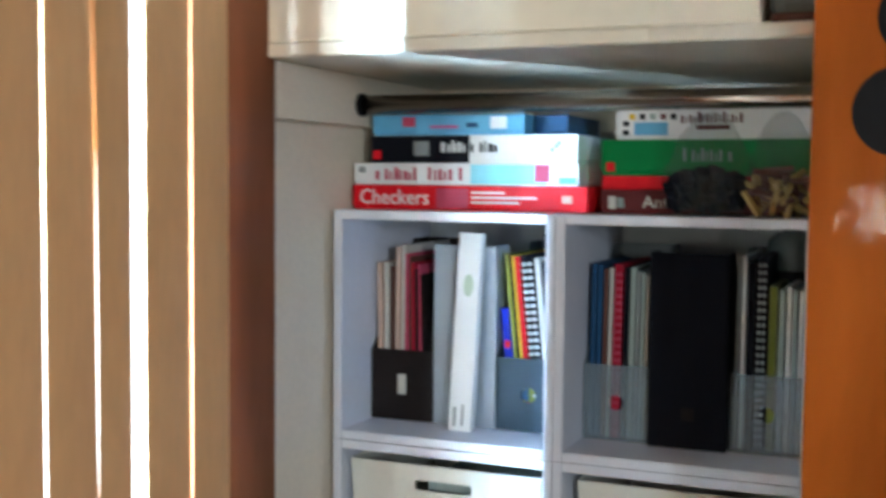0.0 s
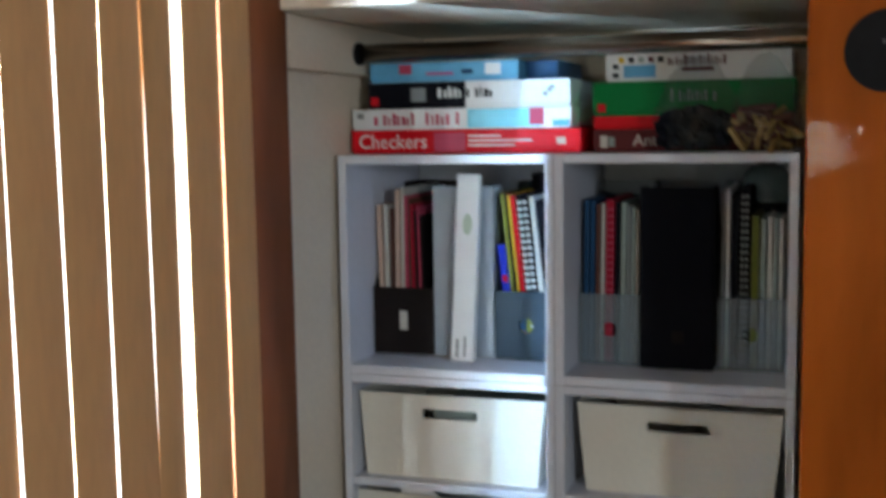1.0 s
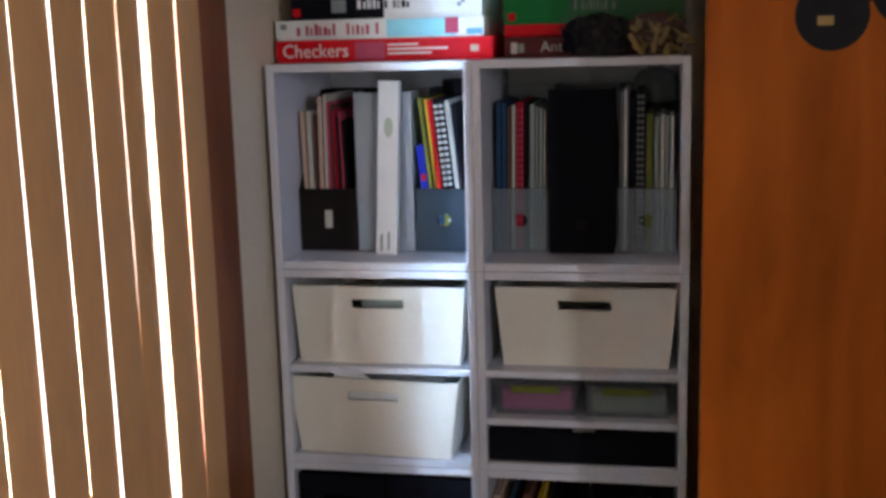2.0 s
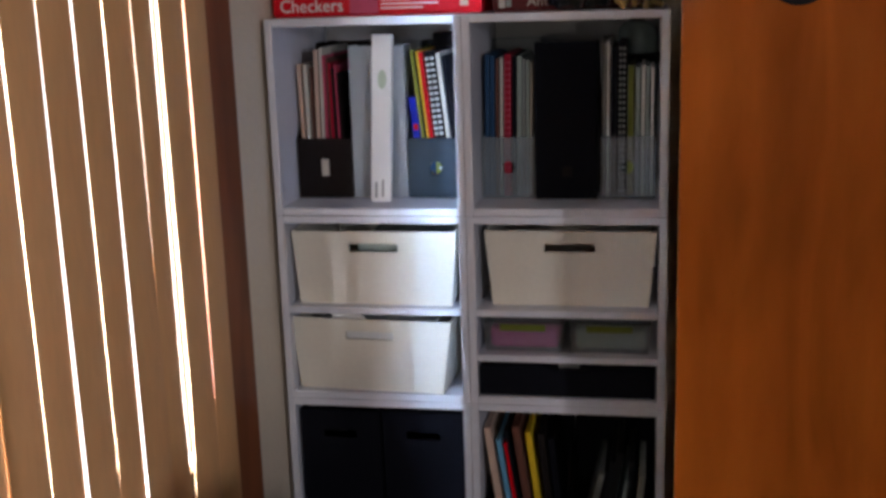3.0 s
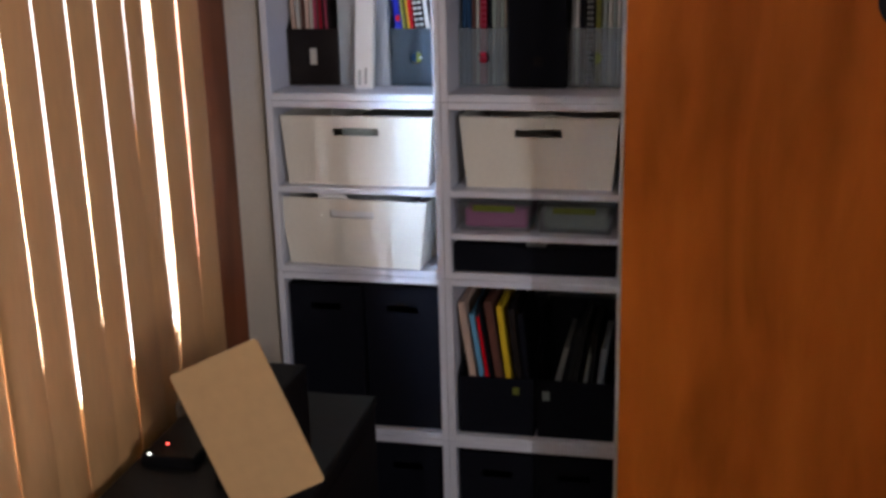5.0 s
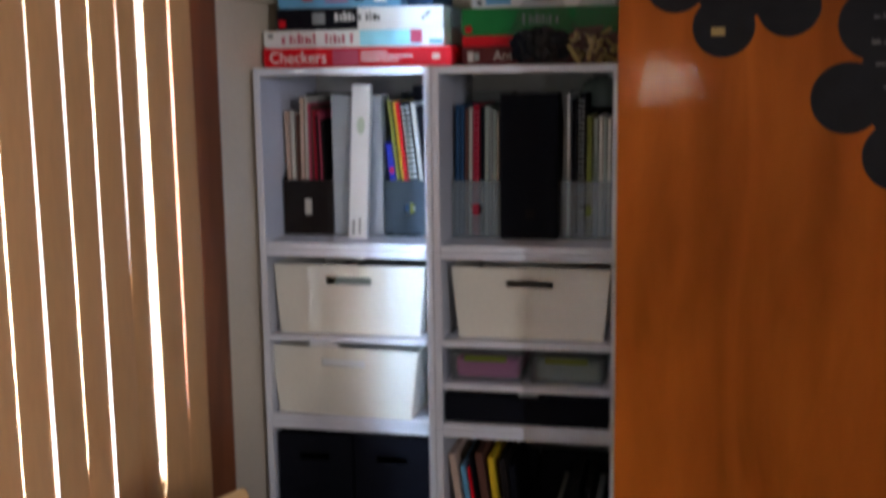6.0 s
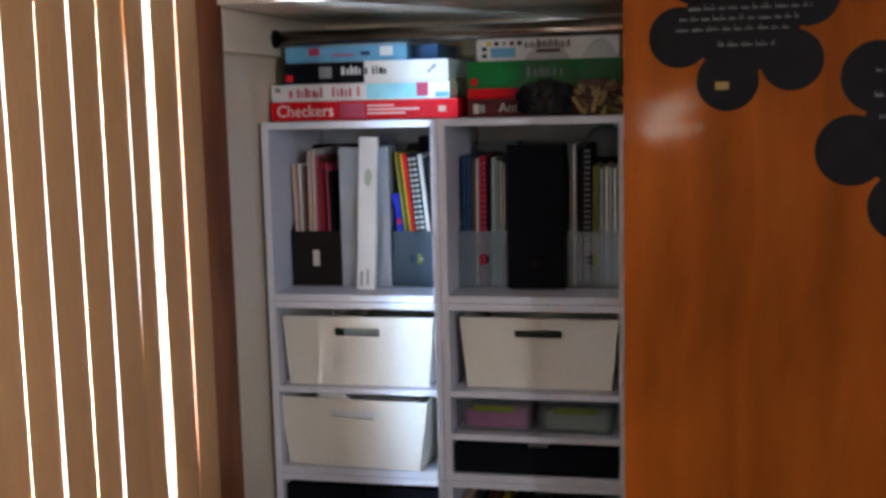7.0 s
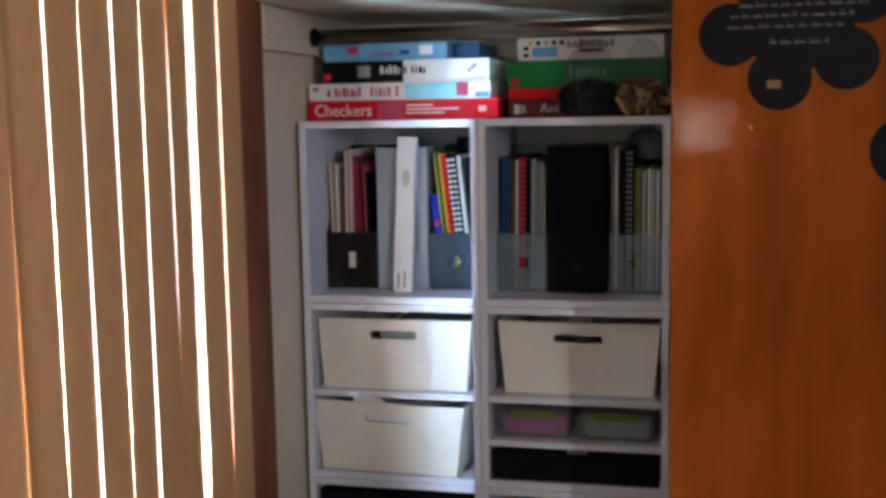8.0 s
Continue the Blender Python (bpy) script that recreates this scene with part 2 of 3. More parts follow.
def words(text, size, mat, parent, m, name="lettering", depth=0.0006, wide=1.0):
    """Raised print in the built-in font, as a mesh."""
    cu = bpy.data.curves.new(name, "FONT")
    cu.body, cu.size, cu.extrude, cu.resolution_u = text, size, depth, 2
    tmp = bpy.data.objects.new(name, cu)
    me = bpy.data.meshes.new_from_object(tmp)
    bpy.data.objects.remove(tmp)
    bpy.data.curves.remove(cu)
    me.transform(m @ Matrix.Diagonal((wide, 1, 1, 1)))
    me.materials.clear()
    me.materials.append(mat)
    ob = new(name, me)
    ob.parent = parent
    return ob


UPRIGHT = pose(0, 0, 0, 90, 0, 0)


def structure(name, bm, mat, label):
    return tagged(part(name, bm, mat), label, name.split("_")[0], kind="structure")


# ---- the room ----
structure("floor", box(-0.2, 3.4, -5.2, 0.6, -0.1, 0, 0), CARPET, "brown short-pile carpet floor of a dim room")
structure("ceiling", box(-0.2, 3.4, -5.2, 0.6, 2.44, 2.54, 0), CEIL, "white painted ceiling above the room and closet")
# window wall with the opening behind the blinds
left = box(-0.10, -0.055, -0.374, 0.6, 0, 2.44, 0)
box(-0.10, -0.055, -5.2, -2.20, 0, 2.44, 0, bm=left)
box(-0.10, -0.055, -2.20, -0.374, 0, 0.78, 0, bm=left)
box(-0.10, -0.055, -2.20, -0.374, 2.12, 2.44, 0, bm=left)
structure("wall_west", left, WALL, "painted wall with the window opening behind vertical blinds")
sill = thing("window_1", "white framed window behind vertical slat blinds", "window", kind="structure")
part("window_sill", box(-0.10, -0.030, -2.22, -0.376, 0.782, 0.798, 0.004), WHITE, sill)
part("window_frame", box(-0.095, -0.060, -2.196, -2.160, 0.799, 2.118, 0.003), WHITE, sill)
part("window_frame", box(-0.095, -0.060, -2.159, -0.376, 2.085, 2.118, 0.003), WHITE, sill)
# unseen wall, opened only to fit the added east light
east = box(3.30, 3.4, -3.96, 0.6, 0, 2.44, 0)
box(3.30, 3.4, -5.2, -4.54, 0, 2.44, 0, bm=east)
box(3.30, 3.4, -4.54, -3.96, 0, 1.40, 0, bm=east)
box(3.30, 3.4, -4.54, -3.96, 2.30, 2.44, 0, bm=east)
structure("wall_east", east, WALL, "plain brown painted wall of the room, unseen, with an opening for an added light")
# unseen wall, opened only to fit the added far light
back = box(-0.055, 0.68, -5.2, -5.06, 0, 2.44, 0)
box(0.82, 3.30, -5.2, -5.06, 0, 2.44, 0, bm=back)
box(0.68, 0.82, -5.2, -5.06, 0, 1.30, 0, bm=back)
box(0.68, 0.82, -5.2, -5.06, 1.56, 2.44, 0, bm=back)
structure("wall_south", back, WALL, "unseen painted wall at the room's far end, with an opening for an added light")

# bright overcast sky outside the blinds
glow_mat = bpy.data.materials.new("sky_glow")
glow_mat.use_nodes = True
glow_mat.node_tree.nodes["Principled BSDF"].inputs["Base Color"].default_value = (0, 0, 0, 1)
glow_mat.node_tree.nodes["Principled BSDF"].inputs["Emission Color"].default_value = (0.95, 0.98, 1, 1)
glow_mat.node_tree.nodes["Principled BSDF"].inputs["Emission Strength"].default_value = 4
structure("backdrop", box(-1.55, -1.50, -3.5, 4.0, -2.0, 4.0, 0), glow_mat, "bright overcast sky beyond the window")

# ---- the closet ----
structure("wall_closet_back", box(-0.055, 3.30, 0.46, 0.6, 0, 2.44, 0), CLOSET, "dull white painted back wall of the closet")
structure("wall_closet_side", box(-0.054, -0.014, -0.200, 0.46, 0, 2.44, 0.002), CLOSET, "dull white painted side wall of the closet")
jamb = box(-0.054, 0.011, -0.372, -0.201, 0, 2.05, 0.003)
structure("trim_jamb", jamb, JAMBWOOD, "reddish brown varnished wooden door jamb")
structure("wall_closet_header", box(-0.054, 3.30, -0.372, -0.202, 2.052, 2.44, 0), WALL, "painted wall above the closet opening")
structure("wall_closet_east", box(1.95, 3.30, -0.372, 0.46, 0, 2.05, 0), WALL, "painted wall beside the closet opening")

shelf = thing("closet_shelf", "off-white painted closet shelf on wooden cleats", "shelf")
part("board", box(-0.013, 1.94, -0.222, 0.45, 1.750, 1.770, 0.003), SHELFPAINT, shelf)
part("cleat", box(-0.013, 0.010, -0.19, 0.45, 1.664, 1.749, 0.002), CLOSET, shelf, "painted side cleat under the shelf")
part("cleat", box(0.011, 1.94, 0.425, 0.455, 1.664, 1.749, 0.002), CLOSET, shelf)
rod = thing("closet_rod", "dull metal closet hanging rod under the shelf", "rod")
part("bar", tube((0.020, 0.075, 1.700), (1.94, 0.075, 1.700), 0.016, 28), STEEL, rod)
part("socket", prism(circle(0.075, 1.700, 0.0195, 24), 0.010, "x", 0.0105, 0.002), BLACK, rod, "dark rod socket")

# stored boxes standing on the closet shelf, flush with its edge
for x0, x1, z1, nm in ((-0.010, 0.704, 2.03, "storage_box"),):
    b = thing(nm, "large plain cream cardboard storage box on the closet shelf", "box")
    part("body", box(x0, x1, -0.221, 0.16, 1.7705, z1, 0.004), CREAM, b)
    part("lid", box(x0 - 0.001, x1 + 0.001, -0.224, 0.163, z1 - 0.05, z1 + 0.004, 0.003), CREAM, b)
b = thing("folded_bag", "grey and brown folded cloth bag on the closet shelf", "bag")
cloth = box(0.71, 0.98, -0.19, 0.10, 1.771, 1.83, 0.02)
bmesh.ops.subdivide_edges(cloth, edges=cloth.edges[:], cuts=3, use_grid_fill=True)
for v in cloth.verts:
    v.co += Vector((0, 0, 0.018)) * noise.noise(v.co * 14) * (v.co.z > 1.775)
part("body", cloth, GREY, b)
part("strap", box(0.715, 0.80, -0.205, -0.195, 1.7715, 1.783, 0.003), BROWN, b, "brown strap")


# sliding door with two chalkboard flowers
door = tagged(thing("door_1", "orange-brown varnished plywood sliding closet door", "door", kind="structure"))
part("panel", box(0.774, 1.70, -0.305, -0.272, 0.012, 2.045, 0.0025), DOORWOOD, door)
door2 = thing("door_2", "orange-brown varnished sliding closet door behind the other", "door", kind="structure")
part("panel", box(1.10, 1.945, -0.262, -0.229, 0.012, 2.045, 0.0025), DOORWOOD, door2)
track = structure("trim_track", box(0.012, 1.945, -0.315, -0.225, 2.046, 2.0515, 0.001), STEEL, "metal sliding door track")


def petals(cx, cz, ring, r, turn, n=6):
    """The outline of a flower of round petals."""
    out = []
    for i in range(720):
        a = 2 * math.pi * i / 720
        best = ring * 0.86
        for k in range(n):
            d = a - radians(turn) - 2 * math.pi * k / n
            c, s = ring * math.cos(d), ring * math.sin(d)
            if c > 0 and abs(s) < r:
                best = max(best, c + math.sqrt(r * r - s * s))
        out.append((cx + best * math.cos(a), cz + best * math.sin(a)))
    return out


def flower(cx, cz, ring, r, turn, lines, label):
    f = thing("chalkboard_flower", label, "wall decal", group="flower decals")
    part("decal", prism(petals(cx, cz, ring, r, turn), -0.0012, "y", -0.3052), CHALK, f)
    rnd = random.Random(int(cx * 1000))
    for x0, x1, z in lines:
        bm = bmesh.new()
        x = x0
        while x < x1:
            step = rnd.uniform(0.008, 0.022)
            merge(bm, box(x, min(x + step, x1), -0.3070, -0.3066, z - 0.0016 + rnd.uniform(-.001, .001), z + rnd.uniform(0, 0.0016), 0))
            for k in range(int(step / 0.0045)):
                top = z + rnd.choice((0.003, 0.004, 0.007))
                merge(bm, box(x + k * 0.0045, x + k * 0.0045 + 0.0012, -0.3070, -0.3066, z - 0.003, top, 0))
            x += step + 0.005
        part("chalk_writing", bm, CHALKMARK, f, "faint chalk writing")
    return f


f1 = flower(0.970, 1.686, 0.107, 0.0505, 17, [(0.90, 1.075, 1.740), (0.905, 1.065, 1.722), (0.882, 1.07, 1.700), (0.868, 1.055, 1.683), (0.862, 1.045, 1.666), (0.93, 1.02, 1.640)],
            "black chalkboard flower decal with faint chalk writing on the door")
part("price_mark", box(0.926, 0.948, -0.3072, -0.3066, 1.567, 1.580, 0.0002), STICK, f1, "small pale sticker on a petal")
flower(1.267, 1.489, 0.125, 0.0585, 12, [(1.180, 1.34, 1.592), (1.178, 1.35, 1.552), (1.186, 1.34, 1.517), (1.20, 1.34, 1.48)],
       "larger black chalkboard flower decal with chalk writing on the door")

# ---- vertical blinds ----
# where the slats meet along the window, and each gap: its width, its change with height and its narrowing away from the middle
GAPS = [(-0.342, 0.004, 0.020, 0), (-0.428, 0.003, 0.012, 0), (-0.537, 0.032, 0, 0), (-0.613, 0.006, 0, 0.19), (-0.699, 0.012, 0.006, 0.02), (-0.780, 0.011, 0, 0),
        (-0.865, 0.010, -0.010, 0), (-0.948, 0.011, 0.004, 0)]
y = -1.032
rnd = random.Random(7)
while y > -2.25:
    GAPS.append((y, -0.030, 0, 0))
    y -= 0.083
blinds = thing("vertical_blinds", "beige vertical slat blinds, closed, over a bright window", "blinds")
part("headrail", box(-0.025, 0.055, -2.30, -0.376, 2.13, 2.175, 0.004), SLAT, blinds)


def gap(g, z):
    d = z - 1.3
    foot = min(1, max(0, (z - 0.72) / 0.2))
    wide = (0.21 if g[1] < 0.02 else 0.82) * (g[1] + g[2] * d - g[3] * d * d)
    return max(-0.010, foot * wide - (1 - foot) * 0.006) / 2


def slat(far, near, bow, twist, lean, off):
    """A thin bowed strip between two gaps."""
    bm = bmesh.new()
    rows, cols = 16, 6
    shells = []
    for thick in (0.0, 0.0012):
        grid = []
        for i in range(rows + 1):
            s = i / rows
            z = 0.42 + s * 1.71
            y0, y1 = far[0] - gap(far, z), near[0] + gap(near, z)
            line = []
            for k in range(cols + 1):
                u = k / cols
                xx = 0.020 + off + bow * (1 - (2 * u - 1) ** 2) + (u - 0.5) * (lean + twist * (s - 0.5)) + 0.0012 * math.sin(5 * s + far[0] * 40)
                line.append(bm.verts.new((xx + thick, y0 + (y1 - y0) * u, z)))
            grid.append(line)
        shells.append(grid)
    back_side, front_side = shells
    for i in range(rows):
        for k in range(cols):
            bm.faces.new((front_side[i][k + 1], front_side[i][k], front_side[i + 1][k], front_side[i + 1][k + 1])).smooth = True
            bm.faces.new((back_side[i][k], back_side[i][k + 1], back_side[i + 1][k + 1], back_side[i + 1][k])).smooth = True
        for k in (0, cols):
            bm.faces.new((front_side[i][k], back_side[i][k], back_side[i + 1][k], front_side[i + 1][k]))
    for i in (0, rows):
        for k in range(cols):
            bm.faces.new((front_side[i][k], front_side[i][k + 1], back_side[i][k + 1], back_side[i][k]))
    bmesh.ops.recalc_face_normals(bm, faces=bm.faces[:])
    for e in bm.edges:
        e.smooth = e.calc_face_angle(0) < 0.8
    return bm


for i, (far, near) in enumerate(zip(GAPS, GAPS[1:])):
    part("slat", slat(far, near, 0.004, rnd.uniform(-0.001, 0.001), 0.0016 + rnd.uniform(-0.0003, 0.0003), 0), SLAT, blinds)

# ---- stacked storage cubes ----
W, T, D = 0.381, 0.0155, 0.38


def cube_shell(label):
    c = thing("storage_cube", label, "shelf unit", group="stacked storage cubes")
    part("side_panel", box(0.0004, T, 0, D, 0.0004, W - 0.0004, 0.0016), LAMINATE, c)
    part("side_panel", box(W - T, W - 0.0004, 0, D, 0.0004, W - 0.0004, 0.0016), LAMINATE, c)
    part("top_panel", box(T + 0.0002, W - T - 0.0002, 0.001, D, W - T, W - 0.0004, 0.0016), LAMINATE, c)
    part("bottom_panel", box(T + 0.0002, W - T - 0.0002, 0.001, D, 0.0004, T, 0.0016), LAMINATE, c)
    part("back_panel", box(T + 0.0004, W - T - 0.0004, D - 0.008, D - 0.001, T + 0.0002, W - T - 0.0002, 0), GREYBACK, c)
    return c


first = cube_shell("white laminate open storage cube in a closet stack")
cubes = {(0, 0): first}
for col in range(2):
    for row in range(4):
        if (col, row) != (0, 0):
            cubes[col, row] = copy_thing(first, pose(col * W, 0, row * W))
for col, heights in ((0, (0.1805,)), (1, (0.1805, 0.0885))):
    c = cubes[col, 2]
    tagged(c, "white laminate storage cube divided by %s" % ("one inner shelf" if col == 0 else "two inner shelves"))
    for h in heights:
        part("inner_shelf", box(T + 0.0003, W - T - 0.0003, 0.002, D - 0.009, h, h + 0.0135, 0.0016), LAMINATE, c)


# ---- cream bins with slot handles ----
def bin_box(name, label, m, wt, wb, h, depth, mat, slot, group="", rear=True):
    """A tapered bin: wt wide at its top, wb at its base; slot: half width, lower and upper edge of the handle hole."""
    b = thing(name, label, "storage bin", m, group)
    out = [(-wb / 2, 0), (wb / 2, 0), (wt / 2, h), (-wt / 2, h)]
    holes = [rounded(-slot[0], slot[0], slot[1], slot[2], 0.004)] if slot else []
    part("front_panel", prism(out, 0.004, "y", 0.0, 0.0008, holes), mat, b)
    part("rear_panel", prism(out, 0.004, "y", depth, 0.0008), mat, b)
    t = 0.004
    for s in (-1, 1):
        bm = prism([(s * wb / 2, 0.0005), (s * wt / 2, h), (s * (wt / 2 - t), h), (s * (wb / 2 - t), 0.0005)], depth - 0.0045, "y", 0.0042, 0.0006)
        part("side_panel", bm, mat, b)
    part("base", box(-wb / 2 + t, wb / 2 - t, 0.0045, depth, 0.0005, 0.005, 0.0005), mat, b)
    return b


SLOT = (0.0495, 0.108, 0.1245)
bin_box("cream_bin", "cream plastic storage bin with a slot handle", pose(0.1885, 0.026, 0.9565), 0.336, 0.312, 0.150, 0.33, BIN, SLOT, "cream bins")
bin_box("cream_bin", "cream plastic storage bin pulled askew, full of papers", pose(0.176, 0.012, 0.7785, 0, 0, -4), 0.338, 0.302, 0.150, 0.30, BIN, SLOT, "cream bins")
bin_box("cream_bin", "cream plastic storage bin with a slot handle", pose(0.5765, 0.042, 0.9565), 0.334, 0.304, 0.150, 0.32, BIN, SLOT, "cream bins")
# what fills the askew bin
p = thing("paper_stack", "white papers filling the askew cream bin", "papers", pose(0.176, 0.012, 0.7785, 0, 0, -4))
part("sheaf", box(-0.13, 0.12, 0.02, 0.24, 0.0055, 0.128, 0.003), WHITE, p)
loose = prism([(-0.085, 0.13), (0.02, 0.13), (-0.02, 0.156), (-0.08, 0.163)], 0.0008, "y", 0.012)
part("loose_sheet", loose, WHITE, p, "loose sheet sticking up")
p = thing("paper_stack", "dark folded papers inside the upper bin", "papers", pose(0.1885, 0.026, 0.9565))
part("sheaf", box(-0.04, 0.13, 0.03, 0.28, 0.0055, 0.118, 0.003), SAGE, p)

# ---- small clear tubs and black drawer in the divided cube ----
for x0, stuff_mat, nm in ((0.404, PINK, "pink"), (0.574, SAGE, "grey-green")):
    z0 = 2 * W + 0.0885 + 0.014
    tub = thing("clear_tub", "clear plastic lidded tub holding %s things, lime label" % nm, "box", pose(x0, 0.03, z0), "clear tubs")
    part("tub", prism([(0.006, 0), (0.155, 0), (0.160, 0.058), (0.001, 0.058)], 0.24, "y", 0, 0.002), CLEARBOX, tub)
    part("lid", box(-0.001, 0.162, -0.003, 0.243, 0.0585, 0.066, 0.002), CLEARBOX, tub)
    part("label_strip", box(0.035, 0.125, -0.0045, -0.0032, 0.043, 0.0570, 0.0003), DIMLIME, tub, "lime green paper label")
    part("contents", box(0.014, 0.150, 0.010, 0.225, 0.004, 0.048, 0.008), stuff_mat, tub)
dr = thing("fabric_bin", "low black fabric drawer with a small pull tab", "storage bin", pose(0.399, 0.012, 2 * W + 0.0158))
part("body", prism([(0.0, 0), (0.344, 0), (0.344, 0.062), (0.225, 0.062), (0.205, 0.055), (0.145, 0.055), (0.125, 0.062), (0, 0.062)], 0.33, "y", 0, 0.002), BLACKCARD, dr)
part("pull_tab", box(0.155, 0.197, 0.012, 0.05, 0.056, 0.064, 0.003), GREY, dr, "grey pull tab")

# ---- tall black bins in the lower cubes ----
for i, (x0, z0, w) in enumerate(((0.018, W, 0.171), (0.192, W, 0.172), (0.018, 0, 0.171), (0.192, 0, 0.172), (0.400, 0, 0.170), (0.573, 0, 0.171))):
    bin_box("black_bin", "tall black fabric bin with a slot handle in the cube", pose(x0 + w / 2, 0.016 + 0.004 * (i % 2), z0 + 0.0158), w - 0.002, w - 0.006,
            0.335, 0.33, BLACKCARD, (0.035, 0.275, 0.292), "black bins")


# ---- magazine files ----
def magazine_file(label, m, w, mat, tall_out=False, badge=None, low=0.122, high=0.306, depth=0.235, hole=True, name="magazine_file"):
    """Low at one end, tall at the other; tall_out turns the tall end to the room."""
    f = thing(name, label, "magazine file", m, "magazine files")
    lo, hi = (high, low) if tall_out else (low, high)
    t = 0.003
    for x in (0, w - t):
        if tall_out:
            side = [(t, 0), (depth - t, 0), (depth - t, low), (depth * 0.45, high * 0.8), (t + 0.06, high), (t, high)]
        else:
            side = [(t, 0), (depth - t, 0), (depth - t, high), (depth - 0.06, high), (depth * 0.55, high * 0.8), (t, low)]
        part("side_panel", prism(side, t, "x", x, 0.0005), mat, f)
    holes = [circle(w / 2, low * 0.5, 0.0125, 20)] if hole else []
    part("front_panel", prism([(0, 0), (w, 0), (w, lo), (0, lo)], t, "y", 0, 0.0006, holes), mat, f)
    part("rear_panel", prism([(0, 0), (w, 0), (w, hi), (0, hi)], t, "y", depth - t, 0.0006), mat, f)
    part("base", box(t, w - t, t, depth - t, 0.0004, t, 0.0003), mat, f)
    if badge:
        for x0, x1, z0, z1, bm_mat in badge:
            part("label_holder", box(x0, x1, -0.0018, -0.0004, z0, z1, 0.0004), bm_mat, f, "small paper label")
    return f


def book(name, label, m, w, h, depth, mat, page=None, spiral=None, stripes=()):
    """A thin upright book, folder or pad, its spine to the room."""
    b = thing(name, label, "book", m)
    part("cover", box(0, w, 0, depth, 0, h, min(0.0012, w / 5)), mat, b)
    if page:
        part("pages", box(w * 0.2, w * 0.8, -0.0006, depth + 0.001, 0.004, h - 0.003, 0.0003), page, b)
    if spiral:
        wire = box(w * 0.02, w * 0.42, -0.004, 0.006, 0.008, 0.0135, 0.001)
        box(w * 0.56, w * 0.98, -0.004, 0.006, 0.008, 0.0135, 0.001, bm=wire)
        coil = part("coil", wire, spiral, b, "wire binding coil")
        z = 0.0115
        while z < h - 0.016:
            copy_thing(coil, pose(0, 0, z))
            z += 0.0115
    for x0, x1, s_mat in stripes:
        part("spine_stripe", box(x0, x1, -0.001, 0.0006, 0.002, h - 0.002, 0.0002), s_mat, b)
    return b


B3 = 3 * W + 0.0158
FY = 0.112
# left cube
magazine_file("dark brown card magazine file holding folders", pose(0.0165, FY, B3), 0.116, BROWNCARD, badge=[(0.051, 0.066, 0.045, 0.080, PAPER)], hole=False)
x = 0.028
for w, h, mat, lean, nm in ((0.008, 0.268, BUFF, 2, "buff folder"), (0.008, 0.268, PAPER, 1, "white folder"), (0.004, 0.262, BROWN, 0, "brown folder"), (0.009, 0.296, BUFF, -1, "buff folder"),
                            (0.006, 0.300, PAPER, -1, "cream folder"), (0.006, 0.285, DKRED, 0, "dull red folder"), (0.003, 0.280, BROWN, 0, "brown folder"), (0.006, 0.270, CRIMSON, 1, "red folder"), (0.004, 0.258, BROWNCARD, 2, "dark folder"), (0.004, 0.266, DKRED, 2, "dull red booklet"), (0.004, 0.250, BROWNCARD, 3, "dark folder")):
    book("folder", "thin %s standing in a magazine file" % nm, pose(x, FY + 0.008, B3 + 0.0035, 0, -lean * 0.6, 0), w, h, 0.20, mat)
    x += w + 0.0026
magazine_file("frosted clear plastic magazine file, tall end out", pose(0.1340, FY, B3), 0.112, PALEFROST, tall_out=True)
slim = thing("slim_box", "slim white carton leaning against a frosted magazine file", "box", pose(0.178, 0.070, B3, -3, 2.2, 4))
part("carton", box(0, 0.040, 0, 0.022, 0, 0.330, 0.0015), WHITE, slim)
part("printed_mark", prism(circle(0.021, 0.243, 0.0085, 20, 2.2), -0.0006, "y", -0.0002), PALEGREEN, slim, "pale green printed mark")
part("printed_mark", box(0.008, 0.013, -0.0008, -0.0002, 0.008, 0.040, 0.0002), GREY, slim)
part("printed_mark", box(0.022, 0.026, -0.0008, -0.0002, 0.010, 0.045, 0.0002), GREY, slim)
for i, (x0, h, mat) in enumerate(((0.146, 0.285, PAPER), (0.165, 0.28, WHITE), (0.186, 0.275, PAPER), (0.212, 0.25, WHITE))):
    book("booklet", "pale booklet inside a frosted magazine file", pose(x0, FY + 0.006, B3 + 0.0035), 0.013, h, 0.19, mat)
magazine_file("smoky blue plastic magazine file holding pads", pose(0.2475, FY, B3), 0.114, TEAL)
insert = thing("file_insert", "round dark blue and lime printed insert behind the file's hole", "card", pose(0.3045, FY + 0.0045, B3 + 0.061))
half = [(0.0122 * math.cos(math.pi * (0.5 + k / 14)), 0.0122 * math.sin(math.pi * (0.5 + k / 14))) for k in range(15)]
part("dark_half", prism(half, 0.001, "y", 0.0), DKBLUE, insert)
part("lime_half", prism([(-x0, -z0) for x0, z0 in half], 0.001, "y", 0.0), LIME, insert, "lime half")
